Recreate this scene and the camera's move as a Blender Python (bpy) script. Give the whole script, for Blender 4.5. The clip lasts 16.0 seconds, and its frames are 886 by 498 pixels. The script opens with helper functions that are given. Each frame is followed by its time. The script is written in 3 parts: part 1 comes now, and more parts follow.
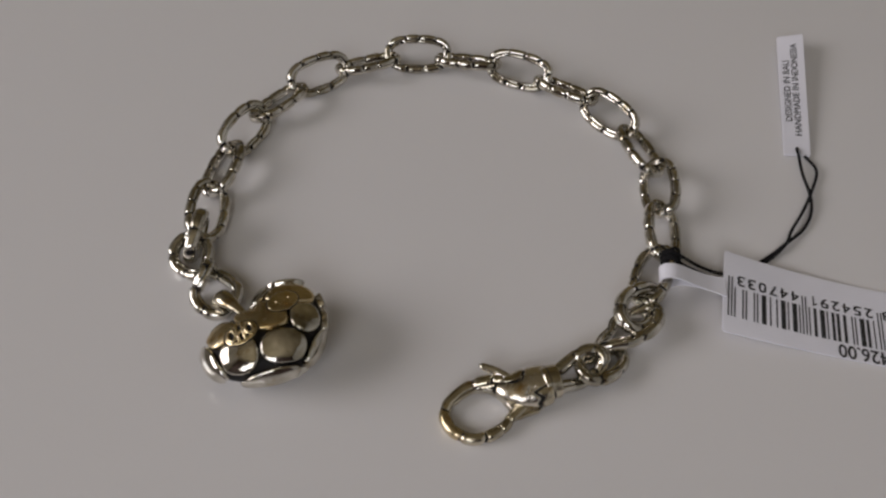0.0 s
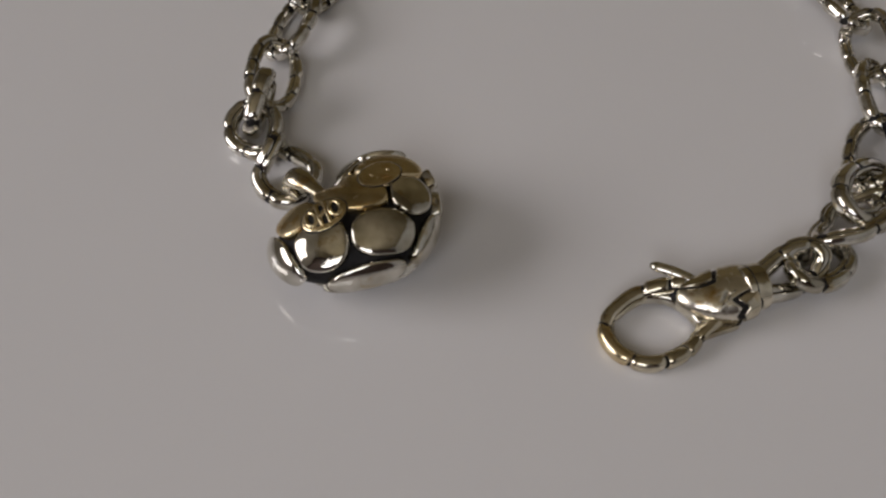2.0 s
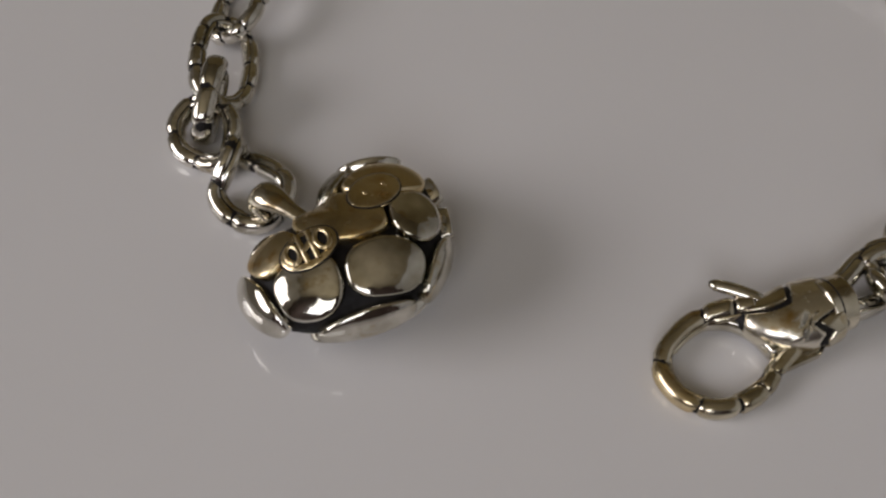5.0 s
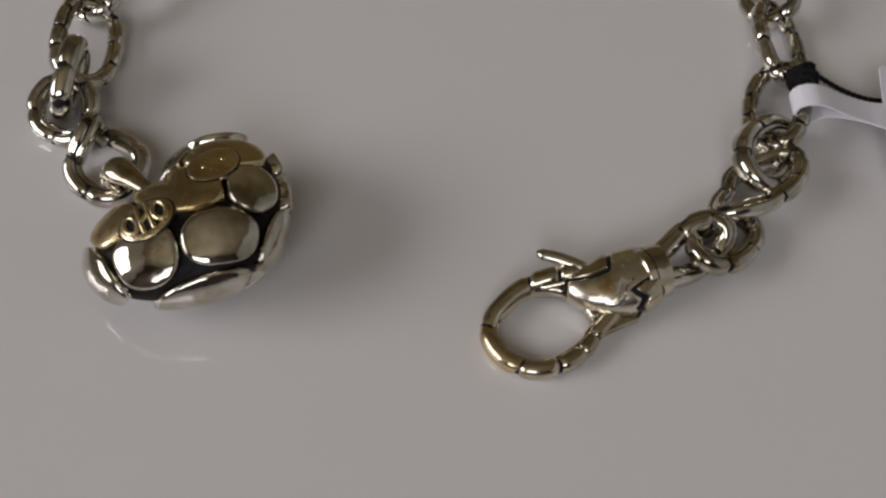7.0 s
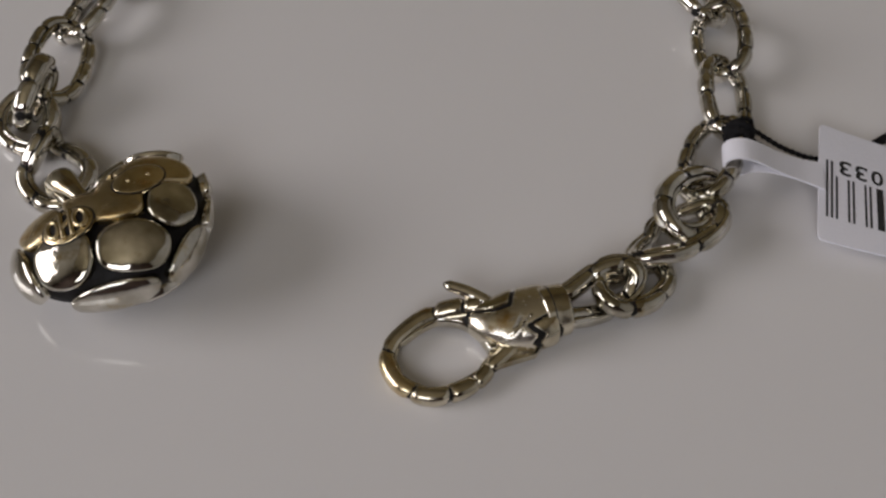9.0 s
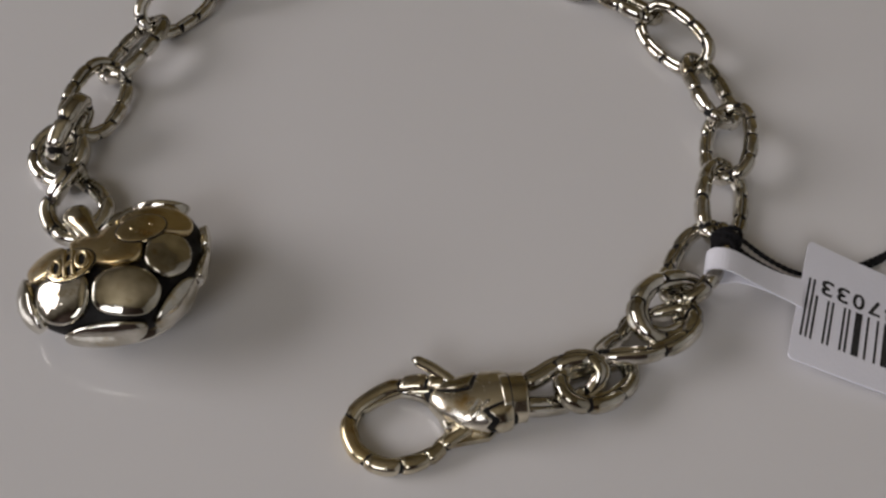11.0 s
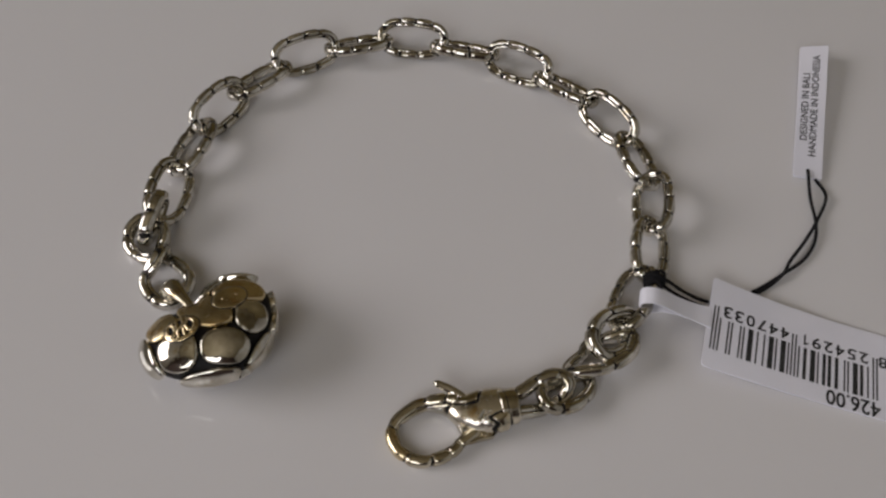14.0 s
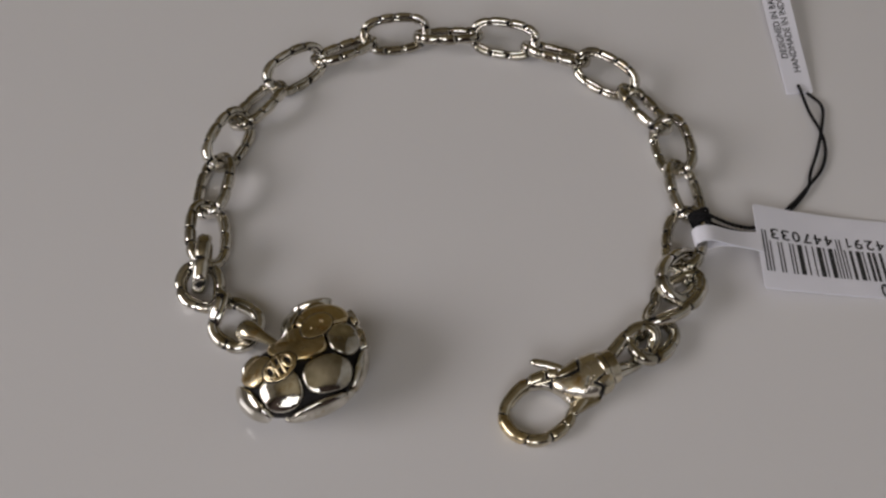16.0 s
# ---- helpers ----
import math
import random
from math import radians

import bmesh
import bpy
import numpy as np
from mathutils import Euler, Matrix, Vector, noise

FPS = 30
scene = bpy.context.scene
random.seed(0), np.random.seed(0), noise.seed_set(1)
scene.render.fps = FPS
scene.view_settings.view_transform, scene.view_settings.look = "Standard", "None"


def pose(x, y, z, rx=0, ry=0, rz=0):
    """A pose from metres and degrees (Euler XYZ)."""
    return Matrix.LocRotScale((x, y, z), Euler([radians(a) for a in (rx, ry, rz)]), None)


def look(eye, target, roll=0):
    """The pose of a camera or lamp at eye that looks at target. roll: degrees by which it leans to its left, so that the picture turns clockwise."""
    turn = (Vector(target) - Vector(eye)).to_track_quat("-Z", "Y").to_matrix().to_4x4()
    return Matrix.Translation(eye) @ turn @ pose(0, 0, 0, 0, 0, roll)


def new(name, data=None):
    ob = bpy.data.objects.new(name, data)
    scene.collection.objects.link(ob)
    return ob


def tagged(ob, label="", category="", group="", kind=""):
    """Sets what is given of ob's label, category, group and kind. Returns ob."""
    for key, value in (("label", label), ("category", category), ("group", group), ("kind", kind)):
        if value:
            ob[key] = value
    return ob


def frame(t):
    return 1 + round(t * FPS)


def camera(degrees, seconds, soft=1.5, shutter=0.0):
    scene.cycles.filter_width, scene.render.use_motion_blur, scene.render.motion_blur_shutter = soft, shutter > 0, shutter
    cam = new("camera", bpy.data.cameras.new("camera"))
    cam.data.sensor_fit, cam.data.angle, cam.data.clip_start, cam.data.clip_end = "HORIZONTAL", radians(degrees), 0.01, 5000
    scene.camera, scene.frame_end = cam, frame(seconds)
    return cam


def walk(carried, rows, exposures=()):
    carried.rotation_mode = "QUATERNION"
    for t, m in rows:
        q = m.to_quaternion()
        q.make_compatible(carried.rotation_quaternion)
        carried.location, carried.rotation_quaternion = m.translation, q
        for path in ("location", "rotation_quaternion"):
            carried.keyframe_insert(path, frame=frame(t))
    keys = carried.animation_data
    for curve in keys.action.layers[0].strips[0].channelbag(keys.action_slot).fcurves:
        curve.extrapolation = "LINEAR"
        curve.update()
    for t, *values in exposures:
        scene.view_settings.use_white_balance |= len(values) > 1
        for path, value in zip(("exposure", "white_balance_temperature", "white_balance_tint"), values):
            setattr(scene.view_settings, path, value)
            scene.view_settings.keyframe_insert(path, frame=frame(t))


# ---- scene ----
cam = camera(48.3, 16.0, 2.5)
PATH = [
    (0, 0.00571, -0.08463, 0.10130, 38.44, -2.75, 7.71),
    (0.5, 0.00414, -0.08301, 0.09407, 38.38, -2.47, 8.20),
    (1, 0.00346, -0.08125, 0.08695, 38.09, -0.75, 9.16),
    (1.5, 0.00005, -0.07867, 0.07847, 37.83, -0.65, 9.51),
    (2, -0.00320, -0.07516, 0.06899, 37.91, -0.43, 9.37),
    (2.5, -0.00656, -0.06997, 0.06150, 38.16, -0.83, 8.77),
    (3, -0.00948, -0.06689, 0.05868, 38.83, -1.27, 7.87),
    (5.5, -0.01072, -0.06144, 0.06004, 34.00, -2.44, 2.81),
    (6, -0.00668, -0.06221, 0.06128, 33.41, -3.24, 1.16),
    (6.5, -0.00350, -0.06285, 0.06217, 33.31, -3.46, 1.68),
    (7, -0.00184, -0.06378, 0.06233, 34.11, -3.48, 3.27),
    (7.5, -0.00029, -0.06515, 0.06141, 34.60, -3.33, 4.91),
    (8, 0.00101, -0.06567, 0.06246, 35.11, -2.79, 6.62),
    (8.5, 0.00483, -0.06614, 0.06236, 35.96, -2.78, 7.99),
    (9, 0.01078, -0.06496, 0.06434, 36.45, -2.04, 9.03),
    (11.5, 0.01816, -0.06116, 0.07618, 37.00, -2.71, 17.68),
    (12, 0.01912, -0.06504, 0.08455, 37.61, -3.08, 17.04),
    (12.5, 0.01961, -0.06877, 0.08975, 37.62, -2.93, 16.71),
    (13, 0.01881, -0.07137, 0.09390, 37.04, -3.27, 15.94),
    (13.5, 0.01649, -0.07412, 0.09591, 36.74, -3.79, 14.90),
    (14, 0.01265, -0.07508, 0.09827, 36.36, -3.77, 12.60),
    (14.5, 0.00807, -0.07559, 0.09811, 35.97, -3.90, 8.83),
    (15, 0.00138, -0.07570, 0.09749, 35.71, -2.66, 3.60),
    (15.5, -0.00340, -0.07618, 0.09781, 35.67, -2.18, 0.51),
    (16, -0.00770, -0.07664, 0.09863, 35.85, -1.85, -1.32),
]
walk(cam, [(t, pose(*p)) for t, *p in PATH])

# ---- light: two windows of a plain room, and a dim sky outside ----
world = bpy.data.worlds.new("world")
scene.world = world
world.use_nodes = True
wn = world.node_tree
sky = wn.nodes.new("ShaderNodeTexSky")
sky.sky_type, sky.sun_disc = "NISHITA", False
sky.sun_elevation, sky.sun_rotation = radians(35), radians(250)
wn.links.new(sky.outputs[0], wn.nodes["Background"].inputs[0])
wn.nodes["Background"].inputs[1].default_value = 0.1


def window_lamp(name, place, target, width, height, power, colour):
    lamp = bpy.data.lights.new(name, "AREA")
    lamp.shape, lamp.size, lamp.size_y, lamp.energy, lamp.color = "RECTANGLE", width, height, power, colour
    ob = new(name, lamp)
    ob.matrix_world = look(place, target)
    return ob


window_lamp("window_light_west", (-1.21, -0.45, 0.65), (0, -0.45, 0.65), 0.95, 0.64, 10.2, (0.982, 0.94, 0.985))
window_lamp("window_light_south", (-0.25, -1.36, 1.1), (-0.25, 0, 1.1), 0.8, 0.9, 9.0, (0.955, 0.945, 0.99))


# ---- materials ----
def material(name):
    m = bpy.data.materials.new(name)
    m.use_nodes = True
    nt = m.node_tree
    return m, nt, nt.nodes["Principled BSDF"]


def node(nt, kind, **inputs):
    n = nt.nodes.new(kind)
    for key, value in inputs.items():
        n.inputs[key.replace("_", " ")].default_value = value
    return n


def noise_ramp(nt, scale, low, high, detail=4.0, coords="Object"):
    """Colours between low and high by a noise of that scale."""
    co = nt.nodes.new("ShaderNodeTexCoord")
    tex = node(nt, "ShaderNodeTexNoise", Scale=scale, Detail=detail)
    ramp = nt.nodes.new("ShaderNodeValToRGB")
    ramp.color_ramp.elements[0].position, ramp.color_ramp.elements[1].position = 0.3, 0.7
    ramp.color_ramp.elements[0].color, ramp.color_ramp.elements[1].color = (*low, 1), (*high, 1)
    nt.links.new(co.outputs[coords], tex.inputs["Vector"])
    nt.links.new(tex.outputs["Fac"], ramp.inputs["Fac"])
    return ramp, tex


def surface(name, low, high, scale, rough_low, rough_high, metallic=0.0, bump=0.0, bump_scale=None, specular=0.5, coat=0.0):
    m, nt, b = material(name)
    ramp, _ = noise_ramp(nt, scale, low, high)
    nt.links.new(ramp.outputs[0], b.inputs["Base Color"])
    r, tex = noise_ramp(nt, scale * 3.1, (rough_low,) * 3, (rough_high,) * 3)
    nt.links.new(r.outputs[0], b.inputs["Roughness"])
    b.inputs["Metallic"].default_value, b.inputs["Specular IOR Level"].default_value = metallic, specular
    b.inputs["Coat Weight"].default_value = coat
    if bump:
        _, fine = noise_ramp(nt, bump_scale or scale * 8, (0, 0, 0), (1, 1, 1))
        bp = node(nt, "ShaderNodeBump", Strength=bump, Distance=0.0002)
        nt.links.new(fine.outputs["Fac"], bp.inputs["Height"])
        nt.links.new(bp.outputs[0], b.inputs["Normal"])
    return m




def worn_silver(name, low, high, stain, share, rough_low, rough_high, dent=0.4, blots=()):
    """Polished metal with soft cloudy tone, yellow-brown stains and fine scratches."""
    m, nt, b = material(name)
    geo = nt.nodes.new("ShaderNodeNewGeometry")

    def noise(scale, detail, lo, hi, rough=0.5):
        tex = node(nt, "ShaderNodeTexNoise", Scale=scale, Detail=detail, Roughness=rough)
        nt.links.new(geo.outputs["Position"], tex.inputs["Vector"])
        rng = node(nt, "ShaderNodeMapRange", **{"From_Min": lo, "From_Max": hi})
        nt.links.new(tex.outputs["Fac"], rng.inputs["Value"])
        return rng.outputs["Result"], tex.outputs["Fac"]

    def mix(fac, a, c):
        n = nt.nodes.new("ShaderNodeMix")
        n.data_type = "RGBA"
        nt.links.new(fac, n.inputs[0])
        for k, v in ((6, a), (7, c)):
            if isinstance(v, tuple):
                n.inputs[k].default_value = (*v, 1)
            else:
                nt.links.new(v, n.inputs[k])
        return n.outputs[2]

    cloud, _ = noise(330, 4, 0.36, 0.66)
    spots, _ = noise(620, 4, 0.75 - share, 0.80 - 0.5 * share, 0.6)
    tone = mix(spots, mix(cloud, low, high), stain)
    for place, size in blots:
        gap = nt.nodes.new("ShaderNodeVectorMath")
        gap.operation = "DISTANCE"
        nt.links.new(geo.outputs["Position"], gap.inputs[0])
        gap.inputs[1].default_value = place
        ragged = node(nt, "ShaderNodeMath")
        ragged.operation = "MULTIPLY_ADD"
        nt.links.new(noise(1500, 3, 0.2, 0.8)[0], ragged.inputs[0])
        ragged.inputs[1].default_value = 0.9 * size
        nt.links.new(gap.outputs["Value"], ragged.inputs[2])
        fade = node(nt, "ShaderNodeMapRange", **{"From_Min": 1.5 * size, "From_Max": 0.8 * size})
        nt.links.new(ragged.outputs[0], fade.inputs["Value"])
        tone = mix(fade.outputs["Result"], tone, stain)
    nt.links.new(tone, b.inputs["Base Color"])
    b.inputs["Metallic"].default_value = 1.0
    wear, _ = noise(900, 5, 0.3, 0.75, 0.65)
    rough = node(nt, "ShaderNodeMapRange", **{"To_Min": rough_low, "To_Max": rough_high})
    nt.links.new(wear, rough.inputs["Value"])
    nt.links.new(rough.outputs["Result"], b.inputs["Roughness"])
    _, dents = noise(520, 2, 0, 1)
    bp = node(nt, "ShaderNodeBump", Strength=dent, Distance=0.0002)
    nt.links.new(dents, bp.inputs["Height"])
    nt.links.new(bp.outputs[0], b.inputs["Normal"])
    return m


SILVER = worn_silver("polished_silver", (0.39, 0.36, 0.285), (0.82, 0.79, 0.72), (0.42, 0.33, 0.18), 0.16, 0.04, 0.12)
AGED = worn_silver("aged_silver", (0.44, 0.39, 0.28), (0.76, 0.70, 0.56), (0.42, 0.30, 0.14), 0.2, 0.1, 0.22, 0.3)
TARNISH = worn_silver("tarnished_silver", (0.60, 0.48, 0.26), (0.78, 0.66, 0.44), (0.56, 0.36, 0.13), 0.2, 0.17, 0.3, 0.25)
DULL = worn_silver("dull_stained_silver", (0.72, 0.67, 0.55), (0.86, 0.81, 0.70), (0.46, 0.31, 0.12), 0.12, 0.2, 0.3, 0.12, (((0.01136, -0.02561, 0.0036), 0.0008), ((0.00943, -0.02582, 0.0033), 0.00055)))
OXIDE = surface("blackened_silver", (0.005, 0.0045, 0.005), (0.015, 0.013, 0.012), 900, 0.45, 0.65, 0.0, 0.3, 2500, 0.18)
TABLE = surface("white_gloss_lacquer", (0.70, 0.685, 0.675), (0.73, 0.71, 0.70), 6, 0.03, 0.06, 0.0, 0.0, None, 0.5)
PAPER = surface("white_card", (0.755, 0.75, 0.80), (0.81, 0.80, 0.85), 120, 0.5, 0.6, 0.0, 0.15, 3000, 0.4)
INK = surface("black_ink", (0.012, 0.012, 0.013), (0.03, 0.03, 0.03), 900, 0.5, 0.6)
CORD = surface("black_cotton_cord", (0.004, 0.004, 0.0045), (0.014, 0.013, 0.014), 1800, 0.8, 0.95, 0.0, 0.8, 4000, 0.2)
WHITE_WALL = surface("white_wall_paint", (0.70, 0.715, 0.71), (0.75, 0.765, 0.76), 2.5, 0.7, 0.9, 0.0, 0.1, 80)
WALL = surface("beige_wall_paint", (0.50, 0.47, 0.41), (0.55, 0.52, 0.455), 2.5, 0.7, 0.9, 0.0, 0.1, 80)
OCHRE = surface("ochre_wall_paint", (0.28, 0.225, 0.11), (0.33, 0.265, 0.135), 2.0, 0.7, 0.9, 0.0, 0.1, 80)
CEILING = surface("ceiling_paint", (0.36, 0.31, 0.205), (0.41, 0.355, 0.235), 1.5, 0.8, 0.9)
# invented dark tone of the unseen south wall, for dark reflections in the silver
BROWN = surface("dark_brown_wall_paint", (0.085, 0.058, 0.052), (0.12, 0.085, 0.075), 2.5, 0.7, 0.9, 0.0, 0.1, 80)
FLOOR = surface("brown_floor_boards", (0.20, 0.145, 0.10), (0.29, 0.215, 0.15), 5, 0.3, 0.5)

MM = 0.001


# ---- building ----
def mesh_object(name, verts, faces, mat, parent=None, label="", smooth=True, scale=MM):
    me = bpy.data.meshes.new(name)
    me.from_pydata([tuple(float(c) * scale for c in v) for v in verts], [], [tuple(int(i) for i in f) for f in faces])
    me.materials.append(mat)
    if smooth:
        me.polygons.foreach_set("use_smooth", [True] * len(me.polygons))
    me.update()
    ob = new(name, me)
    ob.parent = parent
    if label:
        tagged(ob, label)
    return ob


def shared(ob, parent, matrix=None):
    """Another object on the mesh of ob."""
    twin = new(ob.name.split(".")[0], ob.data)
    twin.parent = parent
    if matrix is not None:
        twin.matrix_local = matrix
    return twin


def box(name, lo, hi, mat, kind="structure", label="", parent=None, bevel=0.0):
    bm = bmesh.new()
    bmesh.ops.create_cube(bm, size=1.0)
    for v in bm.verts:
        v.co = Vector([l + (c + 0.5) * (h - l) for l, h, c in zip(lo, hi, v.co)])
    if bevel:
        bmesh.ops.bevel(bm, geom=list(bm.edges), offset=bevel, segments=3, affect="EDGES")
    me = bpy.data.meshes.new(name)
    bm.to_mesh(me)
    bm.free()
    me.materials.append(mat)
    ob = new(name, me)
    ob.parent = parent
    return tagged(ob, label, kind=kind)


def grid_faces(rows, cols, wrap_r=False, wrap_c=False):
    out = []
    for i in range(rows if wrap_r else rows - 1):
        for j in range(cols if wrap_c else cols - 1):
            a, b = i * cols + j, i * cols + (j + 1) % cols
            c, d = ((i + 1) % rows) * cols + (j + 1) % cols, ((i + 1) % rows) * cols + j
            out.append((a, b, c, d))
    return out


class Curve:
    """A smooth curve through points (mm), closed or open, with frames that keep one side to the given up."""

    def __init__(self, points, closed=False, up=(0, 0, 1), fine=24):
        p = np.array(points, float)
        n = len(p)
        out = []
        for i in range(n if closed else n - 1):
            a, b, c, d = (p[k % n] if closed else p[min(max(k, 0), n - 1)] for k in (i - 1, i, i + 1, i + 2))
            for t in np.arange(fine) / fine:
                out.append(0.5 * (2 * b + (c - a) * t + (2 * a - 5 * b + 4 * c - d) * t**2 + (3 * b - a - 3 * c + d) * t**3))
        if not closed:
            out.append(p[-1])
        self.p, self.closed, self.up = np.array(out), closed, np.array(up, float)
        q = np.vstack([self.p, self.p[:1]]) if closed else self.p
        self.q = q
        self.s = np.r_[0, np.cumsum(np.linalg.norm(np.diff(q, axis=0), axis=1))]
        self.length = self.s[-1]

    def at(self, s):
        s = s % self.length if self.closed else min(max(s, 0), self.length)
        e = self.length * 0.004
        get = lambda v: np.array([np.interp(v % self.length if self.closed else min(max(v, 0), self.length), self.s, self.q[:, k]) for k in range(3)])
        c, d = get(s), get(s + e) - get(s - e)
        d /= np.linalg.norm(d)
        side = np.cross(d, self.up)
        side /= np.linalg.norm(side)
        return c, d, side, np.cross(side, d)


def tube(curve, radius, steps, around=12, squash=1.0, ends=True):
    """Vertices and faces of a tube along a curve; radius: a number or a function of the share of the length."""
    verts = []
    for i in range(steps if curve.closed else steps + 1):
        a = i / steps
        c, _, side, upw = curve.at(a * curve.length)
        r = radius(a) if callable(radius) else radius
        for k in range(around):
            th = 2 * math.pi * k / around
            verts.append(c + r * math.cos(th) * side + squash * r * math.sin(th) * upw)
    rows = steps if curve.closed else steps + 1
    faces = grid_faces(rows, around, curve.closed, True)
    if not curve.closed and ends:
        faces += [tuple(range(around))[::-1], tuple(range((rows - 1) * around, rows * around))]
    return verts, faces


def scale_patch(curve, s0, s1, th0, th1, radius, slant, phase, squash=1.0, rows=11, cols=13, low=0.79, size=1.0):
    """A raised, rounded scale on a tube: from s0 to s1 along it, from th0 to th1 (radians) round it."""
    verts = []
    for i in range(rows):
        a = i / (rows - 1)
        for j in range(cols):
            b = j / (cols - 1)
            th = th0 + (th1 - th0) * b
            s = s0 + (s1 - s0) * a + slant * math.sin(1.3 * th + phase)
            c, _, side, upw = curve.at(s)
            r = radius(s / curve.length) if callable(radius) else radius
            lift = (1 - abs(2 * a - 1) ** 8) * (1 - abs(2 * b - 1) ** 9)
            swell = 0.04 * math.cos((a - 0.5) * 2.6)
            flat = 0.97 / (abs(math.cos(th)) ** 2.8 + abs(math.sin(th)) ** 2.8) ** (1 / 2.8)
            r = size * flat * r * (low + (1 - low) * lift + swell)
            verts.append(c + r * math.cos(th) * side + squash * r * math.sin(th) * upw)
    return verts, grid_faces(rows, cols)


def scaled_tube(name, curve, radius, outer, inner, parent, rng, label="", squash=1.0, steps=64, split=(-2.2, 2.2), joints=None, gilt=(), gap=0.075, mat=None):
    """A blackened tube (mesh) under parent with two rows of polished scales as its parts."""
    core_r = (lambda a: 0.85 * radius(a)) if callable(radius) else 0.85 * radius
    core = mesh_object(name, *tube(curve, core_r, steps, 12, squash), OXIDE, parent, label)
    for count, (t0, t1) in ((outer, split), (inner, (split[1], split[0] + 2 * math.pi))):
        cuts = [k / count + (rng.uniform(-0.14, 0.14) / count) for k in range(count + 1)]
        if curve.closed:
            cuts[-1] = cuts[0] + 1
        else:
            cuts[0], cuts[-1] = 0, 1
        if joints and t0 == split[0]:
            cuts, count = joints, len(joints) - 1
        for k in range(count):
            a, b = curve.length * cuts[k], curve.length * cuts[k + 1]
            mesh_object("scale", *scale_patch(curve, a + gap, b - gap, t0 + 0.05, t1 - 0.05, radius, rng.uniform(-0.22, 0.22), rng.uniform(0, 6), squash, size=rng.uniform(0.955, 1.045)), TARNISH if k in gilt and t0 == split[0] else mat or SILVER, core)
    return core


# ---- the room ----
box("floor", (-2, -2, -0.80), (2, 2, -0.75), FLOOR, label="dark brown floor boards")
box("ceiling", (-2.1, -2.1, 1.75), (2.1, 2.1, 1.85), CEILING, label="plain warm ceiling")
box("wall_north", (-2.1, 1.6, -0.75), (2.1, 1.7, 1.75), OCHRE, label="plain ochre wall")
box("wall_east", (1.3, -2.0, -0.75), (1.4, 2.0, 1.75), WHITE_WALL, label="plain white wall")


def wall_with_window(name, axis, at, out, a0, a1, z0, z1, mat, label):
    """A wall across the given axis, with an opening from a0 to a1 and z0 to z1."""
    bm = bmesh.new()
    lo_w = -2.0 if axis == 0 else -2.1
    for u0, u1, w0, w1 in ((lo_w, a0, -0.75, 1.75), (a1, -lo_w, -0.75, 1.75), (a0, a1, -0.75, z0), (a0, a1, z1, 1.75)):
        got = bmesh.ops.create_cube(bm, size=1.0)["verts"]
        for v in got:
            u, d, w = u0 + (v.co.x + 0.5) * (u1 - u0), at + (v.co.y + 0.5) * out, w0 + (v.co.z + 0.5) * (w1 - w0)
            v.co = (d, u, w) if axis == 0 else (u, d, w)
    bmesh.ops.recalc_face_normals(bm, faces=bm.faces)
    me = bpy.data.meshes.new(name)
    bm.to_mesh(me)
    bm.free()
    me.materials.append(mat)
    return tagged(new(name, me), label, kind="structure")


wall_with_window("wall_west", 0, -1.25, -0.1, -0.93, 0.03, 0.33, 0.97, WALL, "plain beige wall with a window opening")
# unseen; its dark brown stands in for a dark shape mirrored by the charm
wall_with_window("wall_south", 1, -1.4, -0.1, -0.65, 0.15, 0.65, 1.55, BROWN, "dark brown painted wall with a window opening")

table = new("table")
table.location = (0, 0, -0.75)
tagged(table, "white glossy lacquered table with a smooth top", "table")
top = box("tabletop", (-0.6, -0.4, 0.72), (0.6, 0.45, 0.75), TABLE, "", "", table, 0.002)
for sx in (-0.55, 0.55):
    for sy in (-0.35, 0.40):
        box("leg", (sx - 0.025, sy - 0.025, 0.0), (sx + 0.025, sy + 0.025, 0.72), TABLE, "", "", table, 0.002)

# ---- the bracelet ----
bracelet = tagged(new("chain_bracelet"), "silver link chain bracelet with heart charm, lying open on the table", "bracelet")


def stadium(length, width):
    """Centre line of an oval link in its own plane (mm), between an ellipse and a running track."""
    pts = []
    for k in range(20):
        th = -math.pi / 2 + 2 * math.pi * (k + 0.5) / 20
        c, d = math.cos(th), math.sin(th)
        pts.append((length / 2 * math.copysign(abs(c) ** 0.78, c), width / 2 * math.copysign(abs(d) ** 0.78, d), 0.0))
    return Curve(pts, True, (0, 0, 1), 8)


def make_link(length, width, wire, outer, inner, seed, label):
    """One link with its scales, at the origin, under the bracelet."""
    return scaled_tube("link", stadium(length, width), wire, outer, inner, bracelet, random.Random(seed), label, split=(-2.0, 2.0))


def place_link(kind, m):
    twin = shared(kind, bracelet, m)
    twin.matrix_basis = m
    tagged(twin, kind["label"])
    for s in kind.children:
        shared(s, twin)
    return twin


def link_pose(x, y, z, heading, roll, pitch=0.0):
    return Matrix.Translation((x * MM, y * MM, z * MM)) @ Matrix.Rotation(radians(heading), 4, "Z") @ Matrix.Rotation(radians(-pitch), 4, "Y") @ Matrix.Rotation(radians(roll), 4, "X")


LONG = [make_link(8.95, 4.5, 0.67, 9, 7, seed, "long oval silver link with engraved scales") for seed in (3, 8, 21)]
